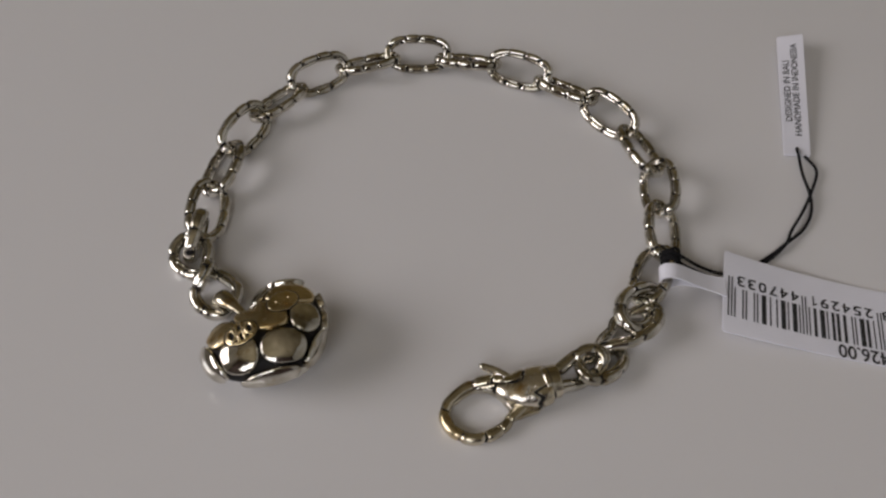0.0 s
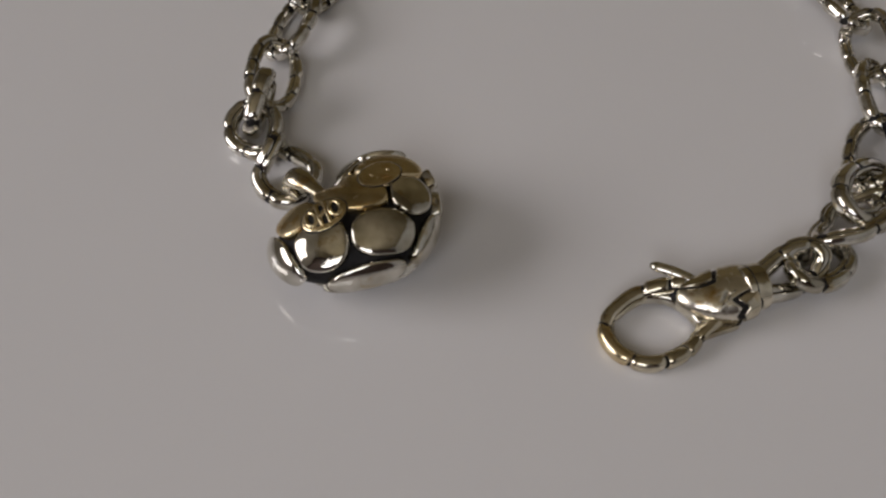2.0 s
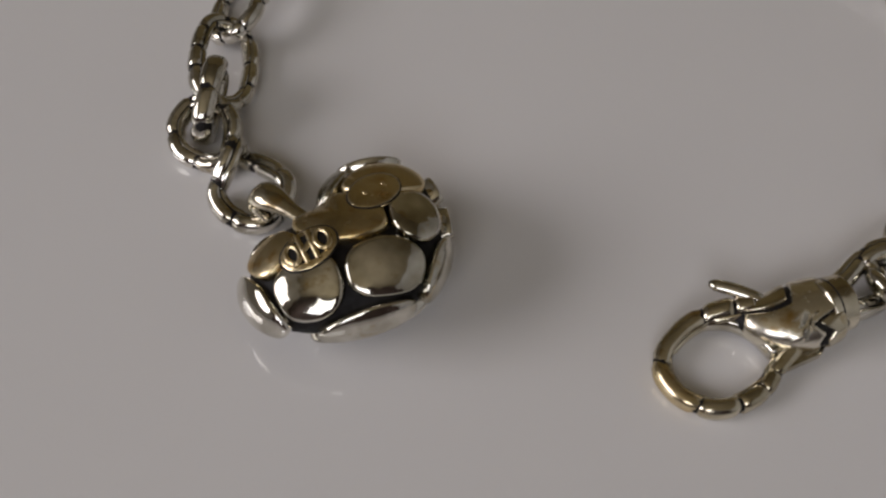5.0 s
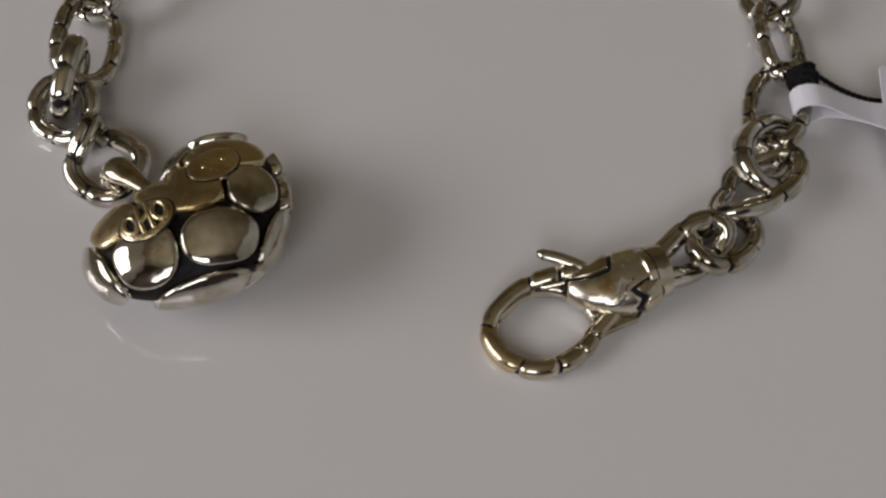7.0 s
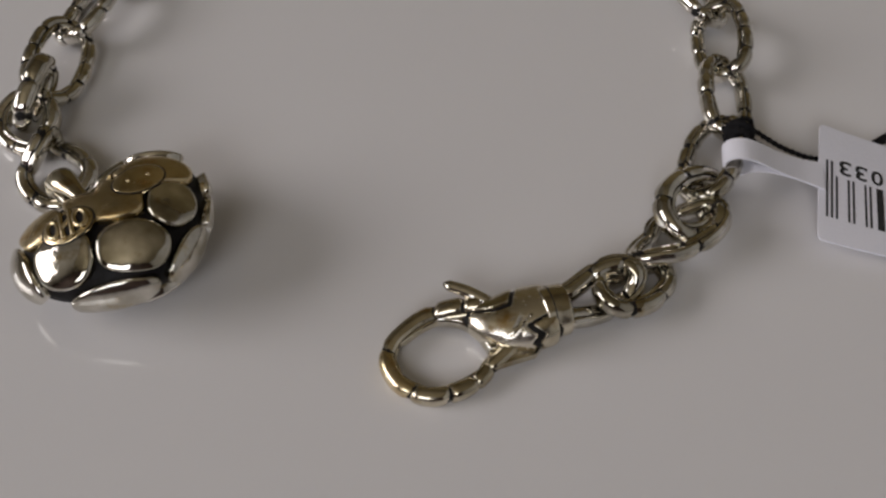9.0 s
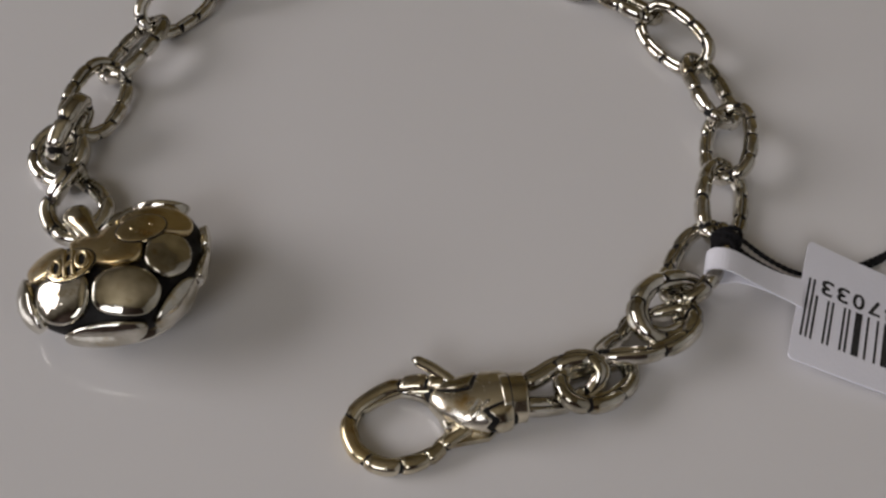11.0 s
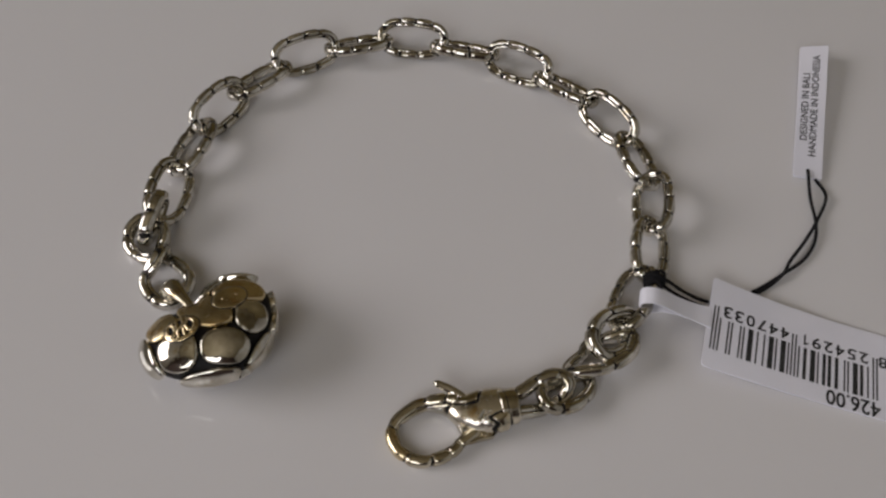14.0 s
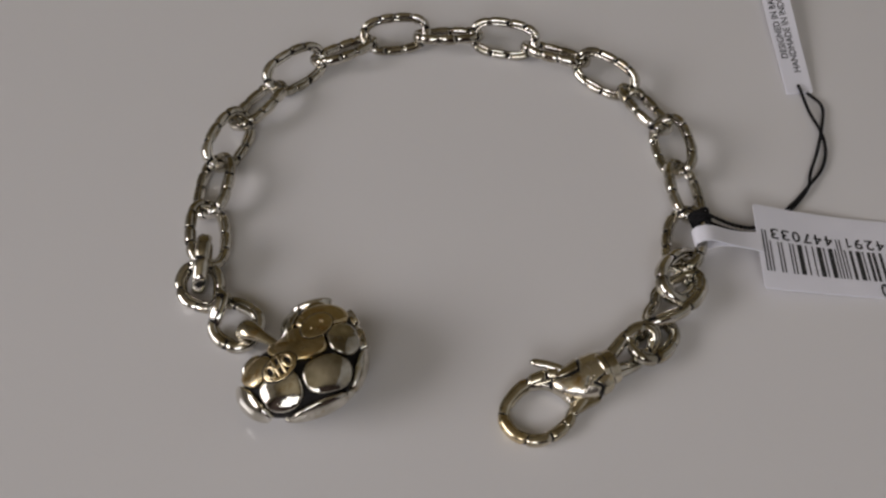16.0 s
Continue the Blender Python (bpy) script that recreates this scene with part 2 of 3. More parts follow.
# centre x, y, z, heading and roll of each link, from the charm round to the clasp
LONG_AT = [
    (-31.35, -4.8, 2.1, 96, 32),
    (-31.5, 3.1, 1.8, 87, -30),
    (-30.3, 10.4, 2.3, 69, 45),
    (-27.2, 17.2, 1.7, 58, -27),
    (-22.6, 23.5, 2.3, 41, 45),
    (-16.1, 27.8, 1.7, 30, -27),
    (-8.9, 30.7, 2.3, 10, 45),
    (-1.3, 31.0, 1.8, 3, -28),
    (6.6, 29.9, 2.3, -12, 45),
    (13.8, 27.4, 1.8, -21, -28),
    (20.3, 22.9, 2.3, -40, 42),
    (25.0, 16.8, 1.8, -63, -28),
    (27.7, 9.8, 2.2, -83, 38),
    (28.1, 2.3, 1.8, -88, -28),
    (26.7, -5.4, 2.0, -101, 33),
]
for k, (x, y, z, h, r) in enumerate(LONG_AT):
    tag_link = place_link(LONG[k % 3], link_pose(x, y, z, h, r))
for kind in LONG:
    for s in list(kind.children):
        bpy.data.objects.remove(s)
    bpy.data.objects.remove(kind)

# the short links at both ends; the first stands on edge between the chain and the loose pair
make_link(5.5, 3.0, 0.86, 4, 3, 40, "short silver link standing on edge").matrix_basis = link_pose(-31.35, -9.55, 2.65, -93.6, 82, -19)


def bent_link(points, wire, outer, inner, seed, label):
    """A closed link that bends out of its plane; its scales keep to the side that faces up."""
    p = np.array(points)
    normal = np.linalg.svd(p - p.mean(axis=0))[2][2]
    normal = normal if normal[2] > 0 else -normal
    return scaled_tube("link", Curve(points, True, tuple(normal), 10), wire, outer, inner, bracelet, random.Random(seed), label, split=(-2.0, 2.0), gap=0.05)


bent_link([(-32.93, -9.35, 1.8), (-33.81, -11.17, 1.3), (-33.15, -13.19, 0.9), (-31.77, -14.1, 0.75), (-30.55, -14.46, 0.9), (-29.73, -14.42, 1.2), (-29.2, -13.64, 1.5), (-29.14, -12.47, 1.7), (-29.35, -11.17, 2.0), (-30.18, -9.93, 2.2), (-31.56, -9.16, 2.25)],
          0.74, 5, 4, 41, "short twisted silver link")
bent_link([(-28.53, -14.28, 2.85), (-28.76, -15.72, 2.6), (-29.31, -16.86, 1.6), (-29.18, -18.06, 1.0), (-27.92, -19.22, 0.75), (-26.21, -19.6, 0.75), (-24.89, -18.83, 0.8), (-24.34, -17.27, 1.0), (-24.6, -15.75, 1.2), (-25.91, -14.53, 0.9), (-27.44, -13.84, 0.7), (-28.45, -13.5, 0.9), (-28.7, -13.35, 1.9)],
          0.78, 6, 5, 42, "short twisted silver link holding the heart charm")
bent_link([(27.51, -7.61, 1.4), (25.79, -8.02, 2.5), (24.07, -9.3, 3.2), (22.82, -11.24, 3.6), (22.56, -12.93, 3.5), (23.13, -14.11, 3.2), (24.37, -14.6, 2.7), (25.73, -13.8, 2.2), (26.75, -12.22, 1.7), (26.43, -10.75, 1.2), (26.34, -9.38, 0.9), (27.15, -8.07, 0.9)],
          0.85, 5, 4, 43, "short thick silver link standing askew")
bent_link([(21.88, -14.33, 0.75), (22.44, -12.74, 0.8), (23.68, -11.56, 0.9), (24.83, -11.04, 1.2), (26.5, -10.45, 1.8), (27.42, -11.27, 2.4), (27.37, -12.94, 2.6), (26.23, -14.81, 2.7), (24.39, -16.24, 2.6), (22.55, -17.01, 2.5), (21.02, -17.44, 2.2), (20.61, -16.85, 1.5), (21.19, -15.38, 0.9)],
          0.72, 6, 5, 44, "short twisted silver link")
bent_link([(18.13, -20.94, 2.5), (18.89, -22.26, 2.65), (20.34, -22.28, 2.2), (22.17, -20.99, 1.7), (23.32, -19.17, 1.4), (23.31, -17.59, 1.2), (22.72, -16.6, 0.9), (21.69, -16.9, 0.75), (20.51, -17.9, 0.75), (18.99, -19.25, 1.3)],
          0.72, 5, 4, 45, "short twisted silver link beside the clasp")

# ---- the heart charm ----
H_AT, H_TURN, H_LEAN, H_SWAY, H_HALF = np.array([-18.1, -23.63, 4.03]), -34.67, -9.26, -3.18, 3.95
h1 = np.array([math.cos(radians(H_TURN)), math.sin(radians(H_TURN)), 0])
h2 = np.array([-h1[1], h1[0], 0])
hn = np.array([0, 0, 1]) + math.tan(radians(H_LEAN)) * h1 + math.tan(radians(H_SWAY)) * h2
hn /= np.linalg.norm(hn)
h1 = h1 - (h1 @ hn) * hn
h1 /= np.linalg.norm(h1)
h2 = np.cross(hn, h1)
H_POSE = Matrix([[*(float(a[k]) for a in (h1, h2, hn)), float(H_AT[k]) * MM] for k in range(3)] + [[0, 0, 0, 1]])


def heart_radius(ph):
    """The outline's radius; 0 towards the point, pi towards the cleft."""
    hump = lambda c, s: math.exp(-(((ph - c) / s) ** 2))
    return 6.75 - 0.2 * hump(-0.62, 0.42) + 1.54 * hump(1.9, 0.6) + 1.77 * hump(-1.9, 0.6) - 2.67 * math.exp(-(((math.pi - abs(ph)) / 0.45) ** 2))


def heart_level(p):
    return (math.hypot(p[0], p[1]) / heart_radius(math.atan2(p[1], p[0]))) ** 1.9 + abs(p[2] / H_HALF) ** 2.05 - 1


def heart_slope(p):
    g = np.array([(heart_level(p + e) - heart_level(p - e)) / 0.004 for e in np.eye(3) * 0.002])
    return g


def on_heart(p):
    """The point of the charm's skin near p, and the normal there."""
    p = np.array(p, float)
    for _ in range(6):
        g = heart_slope(p)
        p = p - heart_level(p) * g / max(g @ g, 1e-4)
    g = heart_slope(p)
    return p, g / np.linalg.norm(g)


def heart_body():
    verts, cols, rows = [], 72, 25
    for i in range(rows):
        be = -math.pi / 2 + math.pi * (i + 0.02) / (rows - 1 + 0.04)
        for j in range(cols):
            ph = -math.pi + 2 * math.pi * j / cols
            r = heart_radius(ph) * math.cos(be) ** (2 / 1.9)
            z = math.copysign(abs(math.sin(be)) ** (2 / 2.05) * H_HALF, be)
            p = np.array([r * math.cos(ph), r * math.sin(ph), z])
            verts.append(p * (1 - 0.8 / max(np.linalg.norm(p), 3)))
    return verts, grid_faces(rows, cols, False, True) + [tuple(range(cols))[::-1], tuple(range((rows - 1) * cols, rows * cols))]


charm = mesh_object("heart_charm", *heart_body(), OXIDE, bracelet, "puffed silver heart charm with raised pebbles over black")
charm.matrix_local = H_POSE


def pebble(name, centre, axis, ha, hb, parent, mat=SILVER, lift=0.0, power=2.1, sink=0.95, label="", sharp=34, rivals=()):
    """A rounded pebble that lies on the charm's skin."""
    c, n = on_heart(centre)
    a = np.array(axis, float)
    a -= (a @ n) * n
    a /= np.linalg.norm(a)
    b = np.cross(n, a)
    around = 40
    ladder = [0.0, 0.25, 0.45, 0.62, 0.76, 0.86, 0.92, 0.96, 0.985, 1.0] if sharp > 20 else [(i / 9) ** 0.7 for i in range(10)]
    rings = len(ladder) - 1
    verts = []
    reach = []
    for k in range(around):
        th = 2 * math.pi * k / around
        top = 1 / (abs(math.cos(th)) ** power + abs(math.sin(th)) ** power) ** (1 / power)
        rr = top
        for step in range(24):
            rr = top * (1 - step / 30)
            p = on_heart(c + ha * rr * math.cos(th) * a + hb * rr * math.sin(th) * b)[0]
            if all(share(p) > rr / top + 0.015 for share in rivals):
                break
        reach.append(rr)
    if rivals:
        reach = [(reach[k - 2] + 2 * reach[k - 1] + 3 * reach[k] + 2 * reach[(k + 1) % around] + reach[(k + 2) % around]) / 9 for k in range(around)]
    for i in range(rings + 1):
        s = ladder[i]
        for k in range(around if i else 1):
            th = 2 * math.pi * k / around
            rr = s * reach[k]
            p, m = on_heart(c + ha * rr * math.cos(th) * a + hb * rr * math.sin(th) * b)
            verts.append(p + m * (lift + 0.05 - sink * s**sharp - 0.06 * s * s))
    faces = [(0, 1 + k, 1 + (k + 1) % around) for k in range(around)]
    for i in range(rings - 1):
        for k in range(around):
            q = 1 + i * around
            faces.append((q + k, q + around + k, q + around + (k + 1) % around, q + (k + 1) % around))
    return mesh_object(name, verts, faces, mat, parent, label)


PEBBLES = [
    ((-0.4, -0.05, 3.66), (0.858, 0.513, 0.016), 3.1, 1.85),
    ((-2.62, -4.72, 2.74), (0.381, 0.832, 0.402), 2.0, 1.45),
    ((1.1, -5.02, 2.49), (0.88, 0.475, -0.017), 2.2, 2.25),
    ((4.26, -0.88, 2.5), (0.619, 0.729, -0.291), 2.55, 2.0),
    ((3.04, 3.48, 2.58), (0.849, -0.507, -0.148), 1.9, 1.75),
    ((-0.7, 4.42, 2.93), (0.619, 0.735, -0.276), 2.9, 1.6),
    ((5.84, 1.95, 0.15), (-0.353, 0.872, 0.34), 2.4, 1.5),
    ((4.79, -3.75, -0.05), (0.574, 0.8, 0.173), 3.2, 1.75),
    ((-1.8, -7.2, 0.4), (0.865, -0.044, -0.4), 3.2, 2.5),
    ((3.6, 5.6, -0.05), (0.68, -0.688, 0.1), 1.3, 0.66),
    ((0.9, 7.3, 0.0), (0.868, -0.468, 0.1), 1.1, 0.74),
    ((-3.6, 1.7, 2.6), (-0.037, 0.976, 0.214), 1.9, 1.2),
    ((-3.4, 5.2, 0.6), (0.6, 0.8, 0.0), 2.6, 1.5),
    ((-5.4, -3.4, 0.0), (0.5, -0.8, 0.0), 1.5, 1.1),
    ((0.0, -3.5, -3.4), (1, 0, 0), 2.8, 2.4),
    ((0.3, 2.6, -3.4), (1, 0.4, 0), 2.8, 2.4),
    ((4.0, -0.4, -2.6), (0.2, 1, 0), 2.4, 1.8),
    ((-2.6, -5.0, -3.0), (0.5, 1, 0), 1.7, 1.2),
    ((2.4, -5.0, -2.8), (0.8, 0.5, 0), 1.7, 1.1),
    ((1.6, 5.6, -1.9), (0.8, -0.5, 0), 2.2, 1.7),
]


def pebble_share(c, axis, ha, hb):
    """How far a point lies from a pebble's middle, in shares of its size."""
    c, n = on_heart(c)
    a = np.array(axis, float)
    a -= (a @ n) * n
    a /= np.linalg.norm(a)
    b = np.cross(n, a)
    return lambda p: math.sqrt(((p - c) @ a / ha) ** 2 + ((p - c) @ b / hb) ** 2 + ((p - c) @ n / 2.2) ** 2)


GROW = 1.20
SHARES = [pebble_share(c, axis, GROW * ha, GROW * hb) for c, axis, ha, hb in PEBBLES]
for k, (c, axis, ha, hb) in enumerate(PEBBLES):
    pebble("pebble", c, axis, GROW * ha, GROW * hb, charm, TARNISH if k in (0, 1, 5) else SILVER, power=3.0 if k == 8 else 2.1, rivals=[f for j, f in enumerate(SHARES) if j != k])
for c, axis, ha, hb, name, mat, label in (
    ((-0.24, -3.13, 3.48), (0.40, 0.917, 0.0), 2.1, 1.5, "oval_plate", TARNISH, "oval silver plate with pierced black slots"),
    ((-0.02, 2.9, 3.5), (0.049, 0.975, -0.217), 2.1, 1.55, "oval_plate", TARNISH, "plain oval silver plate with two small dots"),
):
    pebble("groove", c, axis, ha + 0.035, hb + 0.035, charm, OXIDE, 0.11, 2.0, 0.05, "black groove round the oval plate", 12)
    pebble(name, c, axis, ha, hb, charm, mat, 0.12, 2.0, 0.2, label, 40)


def plate_spot(p, q):
    """A place on the first oval plate: p along its length, q across (mm)."""
    return np.array([-0.24 + 0.40 * p - 0.917 * q, -3.13 + 0.917 * p + 0.40 * q, 3.48])


pebble("inlay", plate_spot(0, 0), (0.40, 0.917, 0.0), 1.72, 1.13, charm, OXIDE, 0.15, 2.0, 0.05, "blackened sunk ground of the plate", 14)


def stroke(points, closed=False, wide=0.21):
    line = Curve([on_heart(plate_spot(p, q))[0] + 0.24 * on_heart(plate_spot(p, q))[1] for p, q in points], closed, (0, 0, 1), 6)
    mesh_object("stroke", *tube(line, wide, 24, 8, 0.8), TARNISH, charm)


oval = lambda cp, cq, rp, rq, lean: [(cp + rp * math.cos(t) + lean * math.sin(t), cq + rq * math.sin(t)) for t in np.linspace(0, 2 * math.pi, 11)[:-1]]
stroke(oval(-1.08, 0.0, 0.45, 0.70, 0.0), True)
stroke(oval(1.08, 0.0, 0.45, 0.70, 0.0), True)
stroke([(-0.42, -1.1), (-0.36, 0.0), (-0.30, 1.15)])
stroke([(0.30, -1.15), (0.36, 0.0), (0.42, 1.1)])
stroke([(-0.38, -0.25), (0.0, 0.0), (0.38, 0.25)])
for x, y in ((-0.2, 2.2), (0.1, 3.7)):
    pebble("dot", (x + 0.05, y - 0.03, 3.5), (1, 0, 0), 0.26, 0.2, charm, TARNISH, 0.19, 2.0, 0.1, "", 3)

# bail of the charm: a swollen band that tapers from the last short link into the cleft
bail = Curve([(-24.9, -19.35, 1.3), (-25.85, -18.75, 2.1), (-25.55, -18.65, 3.05), (-24.4, -19.35, 3.5), (-22.9, -20.35, 3.65), (-21.2, -21.4, 3.5)], False, (0.45, 0.85, 0.05), 12)
mesh_object("bail", *tube(bail, lambda a: 0.34 + 0.42 * math.exp(-(((a - 0.36) / 0.26) ** 2)), 48, 20, 1.55), AGED, bracelet, "smooth swollen silver bail of the charm")

# ---- the clasp ----
hook = Curve([(9.57, -23.95, 2.1), (8.02, -24.3, 1.8), (6.11, -24.84, 1.3), (4.65, -25.9, 1.0), (3.39, -27.67, 0.8), (3.29, -29.18, 0.75), (4.34, -30.64, 0.72), (5.66, -31.26, 0.72), (6.98, -31.33, 0.72), (8.61, -30.68, 0.75), (9.9, -29.66, 0.8), (10.67, -28.5, 0.95), (11.51, -27.38, 1.2), (12.3, -26.5, 1.4)], False, (0, 0, 1), 12)


def share_near(curve, x, y):
    k = int(np.argmin((curve.q[:, 0] - x) ** 2 + (curve.q[:, 1] - y) ** 2))
    return float(curve.s[k] / curve.length)


HOOK_JOINTS = [0.0] + [share_near(hook, x, y) for x, y in ((8.2, -24.2), (6.1, -24.8), (3.3, -28.4), (5.55, -31.2), (8.1, -31.0), (9.8, -29.75), (10.75, -28.4))] + [1.0]
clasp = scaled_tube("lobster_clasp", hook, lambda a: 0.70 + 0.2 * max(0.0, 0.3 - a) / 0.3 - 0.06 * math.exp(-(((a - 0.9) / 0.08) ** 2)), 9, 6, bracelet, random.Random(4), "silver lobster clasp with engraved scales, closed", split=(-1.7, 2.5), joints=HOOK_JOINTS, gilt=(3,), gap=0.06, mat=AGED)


def eased(tab, a, soft=0.09):
    """A table of (share, value) pairs read at a, with its corners smoothed away."""
    u = np.clip(a + soft * np.linspace(-1, 1, 15), 0, 1)
    return float(np.average(np.interp(u, [q[0] for q in tab], [q[1] for q in tab]), weights=np.cos(np.linspace(-1.4, 1.4, 15))))


def loft(axis_pts, half_w, half_h, steps=28, around=24, power=2.3, shrink=0.0):
    """A shaped body round an axis: half width and half height along it as (share, value) pairs."""
    cv = Curve(axis_pts, False, (0, 0, 1), 160)
    verts = []
    for i in range(steps + 1):
        a = i / steps
        c, _, side, upw = cv.at(a * cv.length)
        w, h = (eased(tab, a) - shrink for tab in (half_w, half_h))
        for k in range(around):
            ct, st = math.cos(2 * math.pi * k / around), math.sin(2 * math.pi * k / around)
            rr = 1 / (abs(ct) ** power + abs(st) ** power) ** (1 / power)
            verts.append(c + rr * ct * w * side + rr * st * h * upw)
    return verts, grid_faces(steps + 1, around, False, True) + [tuple(range(around))[::-1], tuple(range(steps * around, (steps + 1) * around))]


B_AXIS = [(7.9, -24.45, 1.5), (10.47, -24.85, 1.75), (12.98, -24.3, 1.95), (14.6, -23.6, 2.05), (15.4, -23.25, 2.05)]
B_W = [(0, 0.6), (0.08, 1.05), (0.28, 1.85), (0.45, 2.3), (0.6, 2.5), (0.8, 2.5), (0.92, 2.25), (1, 1.7)]
B_H = [(0, 0.55), (0.1, 0.95), (0.28, 1.4), (0.5, 1.65), (0.75, 1.8), (0.86, 1.8), (1, 1.6)]
housing = mesh_object("housing", *loft(B_AXIS, B_W, B_H, 40, 40, shrink=0.16), OXIDE, clasp, "blackened housing of the clasp under stained silver plates")
B_LINE = Curve(B_AXIS, False, (0, 0, 1), 160)


def on_housing(a, th):
    """A point of the housing's skin, a along it and th round it."""
    c, _, side, upw = B_LINE.at(a * B_LINE.length)
    w, h = (eased(tab, a) for tab in (B_W, B_H))
    ct, st = math.cos(th), math.sin(th)
    rr = 1 / (abs(ct) ** 2.3 + abs(st) ** 2.3) ** (1 / 2.3)
    return c + rr * ct * w * side + rr * st * h * upw


def housing_plate(left, right, low, high, mat, steps=56, around=52):
    """A raised plate on the housing. left, right: its ends along it by (angle, share); low, high: its sides round it by (share, angle)."""
    table = lambda tab, v: np.interp(v, [q[0] for q in tab], [q[1] for q in tab])
    a_lo, a_hi = min(q[1] for q in left), max(q[1] for q in right)
    verts = []
    for i in range(steps + 1):
        u = i / steps
        for k in range(around + 1):
            v = k / around
            a = a_lo + (a_hi - a_lo) * u
            th = table(low, a) + (table(high, a) - table(low, a)) * v
            a = table(left, th) + (table(right, th) - table(left, th)) * u
            th = table(low, a) + (table(high, a) - table(low, a)) * v
            c = B_LINE.at(a * B_LINE.length)[0]
            drop = 1 - (1 - abs(2 * u - 1) ** 30) * (1 - abs(2 * v - 1) ** 26)
            verts.append(c + (on_housing(a, th) - c) * (1.02 - 0.16 * drop))
    mesh_object("plate", verts, grid_faces(steps + 1, around + 1), mat, housing)


ZIGZAG = [(-0.9, 0.66), (-0.3, 0.70), (0.2, 0.665), (0.6, 0.71), (0.95, 0.62), (1.15, 0.74), (1.25, 0.90), (3.2, 0.90)]
# main plate, which widens to the far side behind the fork; band along the far side; neck before the collar
housing_plate([(-1.2, 0.13), (3.0, 0.13)], ZIGZAG, [(0.0, -0.9), (1.0, -0.9)], [(0.0, 1.2), (0.2, 1.4), (0.46, 1.7), (0.51, 1.76), (0.56, 2.3), (0.60, 2.95), (1.0, 2.95)], DULL)
housing_plate([(1.0, 0.10), (1.5, 0.12), (3.0, 0.09)], [(1.0, 0.48), (1.9, 0.49), (2.95, 0.57), (3.2, 0.57)], [(0.0, 1.32), (0.2, 1.54), (0.48, 1.88), (1.0, 1.88)], [(0.0, 2.95), (1.0, 2.95)], AGED)
housing_plate([(t, a + 0.045) for t, a in ZIGZAG[:-3]] + [(1.15, 0.79), (3.2, 0.79)], [(-1.2, 0.90), (3.2, 0.90)], [(0.0, -0.9), (1.0, -0.9)], [(0.0, 1.12), (1.0, 1.12)], AGED)
collar = Curve([(13.9, -23.85, 2.1), (14.7, -23.45, 2.1), (15.3, -23.2, 2.1), (15.85, -22.95, 2.1)], False, (0, 0, 1), 8)
mesh_object("collar", *tube(collar, lambda a: 2.04 - 0.06 * a - 0.5 * max(0, a - 0.88) / 0.12, 24, 32), AGED, clasp, "smooth silver swivel collar")
seam_at, seam_dir = np.array([14.5, -23.55, 2.1]), np.array([0.9, 0.43, 0.0])
seam_side = np.array([-0.43, 0.9, 0.0])
seam = Curve([seam_at + 2.03 * (math.cos(t) * seam_side + math.sin(t) * np.array([0, 0, 1.0])) for t in np.linspace(0, 2 * math.pi, 17)[:-1]], True, tuple(seam_dir), 4)
mesh_object("seam", *tube(seam, 0.045, 64, 6), OXIDE, clasp, "black seam of the swivel collar")
lever = Curve([(10.4, -23.9, 2.3), (9.6, -23.6, 2.55), (8.13, -23.12, 2.6), (7.0, -22.85, 2.55), (6.35, -22.7, 2.5)], False, (0, 0, 1), 8)
mesh_object("lever", *tube(lever, lambda a: 0.54 - 0.08 * abs(2 * a - 1) - 0.26 * max(0, a - 0.9) / 0.1, 24, 14, 0.75), SILVER, clasp, "small rounded silver thumb lever")
gate = Curve([(5.9, -25.3, 1.0), (7.9, -25.15, 1.15), (9.5, -25.9, 1.2), (10.75, -27.3, 1.15)], False, (0, 0, 1), 8)
mesh_object("gate", *tube(gate, lambda a: 0.3, 20, 12, 2.2), SILVER, clasp, "thin silver spring gate")
# flat web between the hook's end and the housing
web = [(10.8, -28.7), (10.9, -27.0), (14.3, -26.3), (14.0, -26.9)]
web_ring = [(x, y, z) for z in (0.75, 1.45) for x, y in web]
mesh_object("web", web_ring, [(3, 2, 1, 0), (4, 5, 6, 7)] + [(k, (k + 1) % 4, 4 + (k + 1) % 4, 4 + k) for k in range(4)], AGED, clasp, "flat silver web below the housing", False)
loop = Curve([(15.3, -21.8, 1.9), (16.2, -20.95, 1.95), (17.12, -19.85, 2.0), (18.41, -18.7, 2.3), (19.87, -18.3, 2.4), (20.97, -18.81, 2.1), (20.91, -19.88, 1.4), (19.66, -21.29, 0.9), (18.17, -22.39, 1.0), (16.53, -23.3, 1.4), (15.6, -23.6, 1.6)], False, (0, 0, 1), 10)
scaled_tube("swivel_loop", loop, 0.78, 5, 4, bracelet, random.Random(9), "silver swivel loop of the clasp", steps=48, split=(-2.0, 2.0), gap=0.05)

# ---- the tags ----


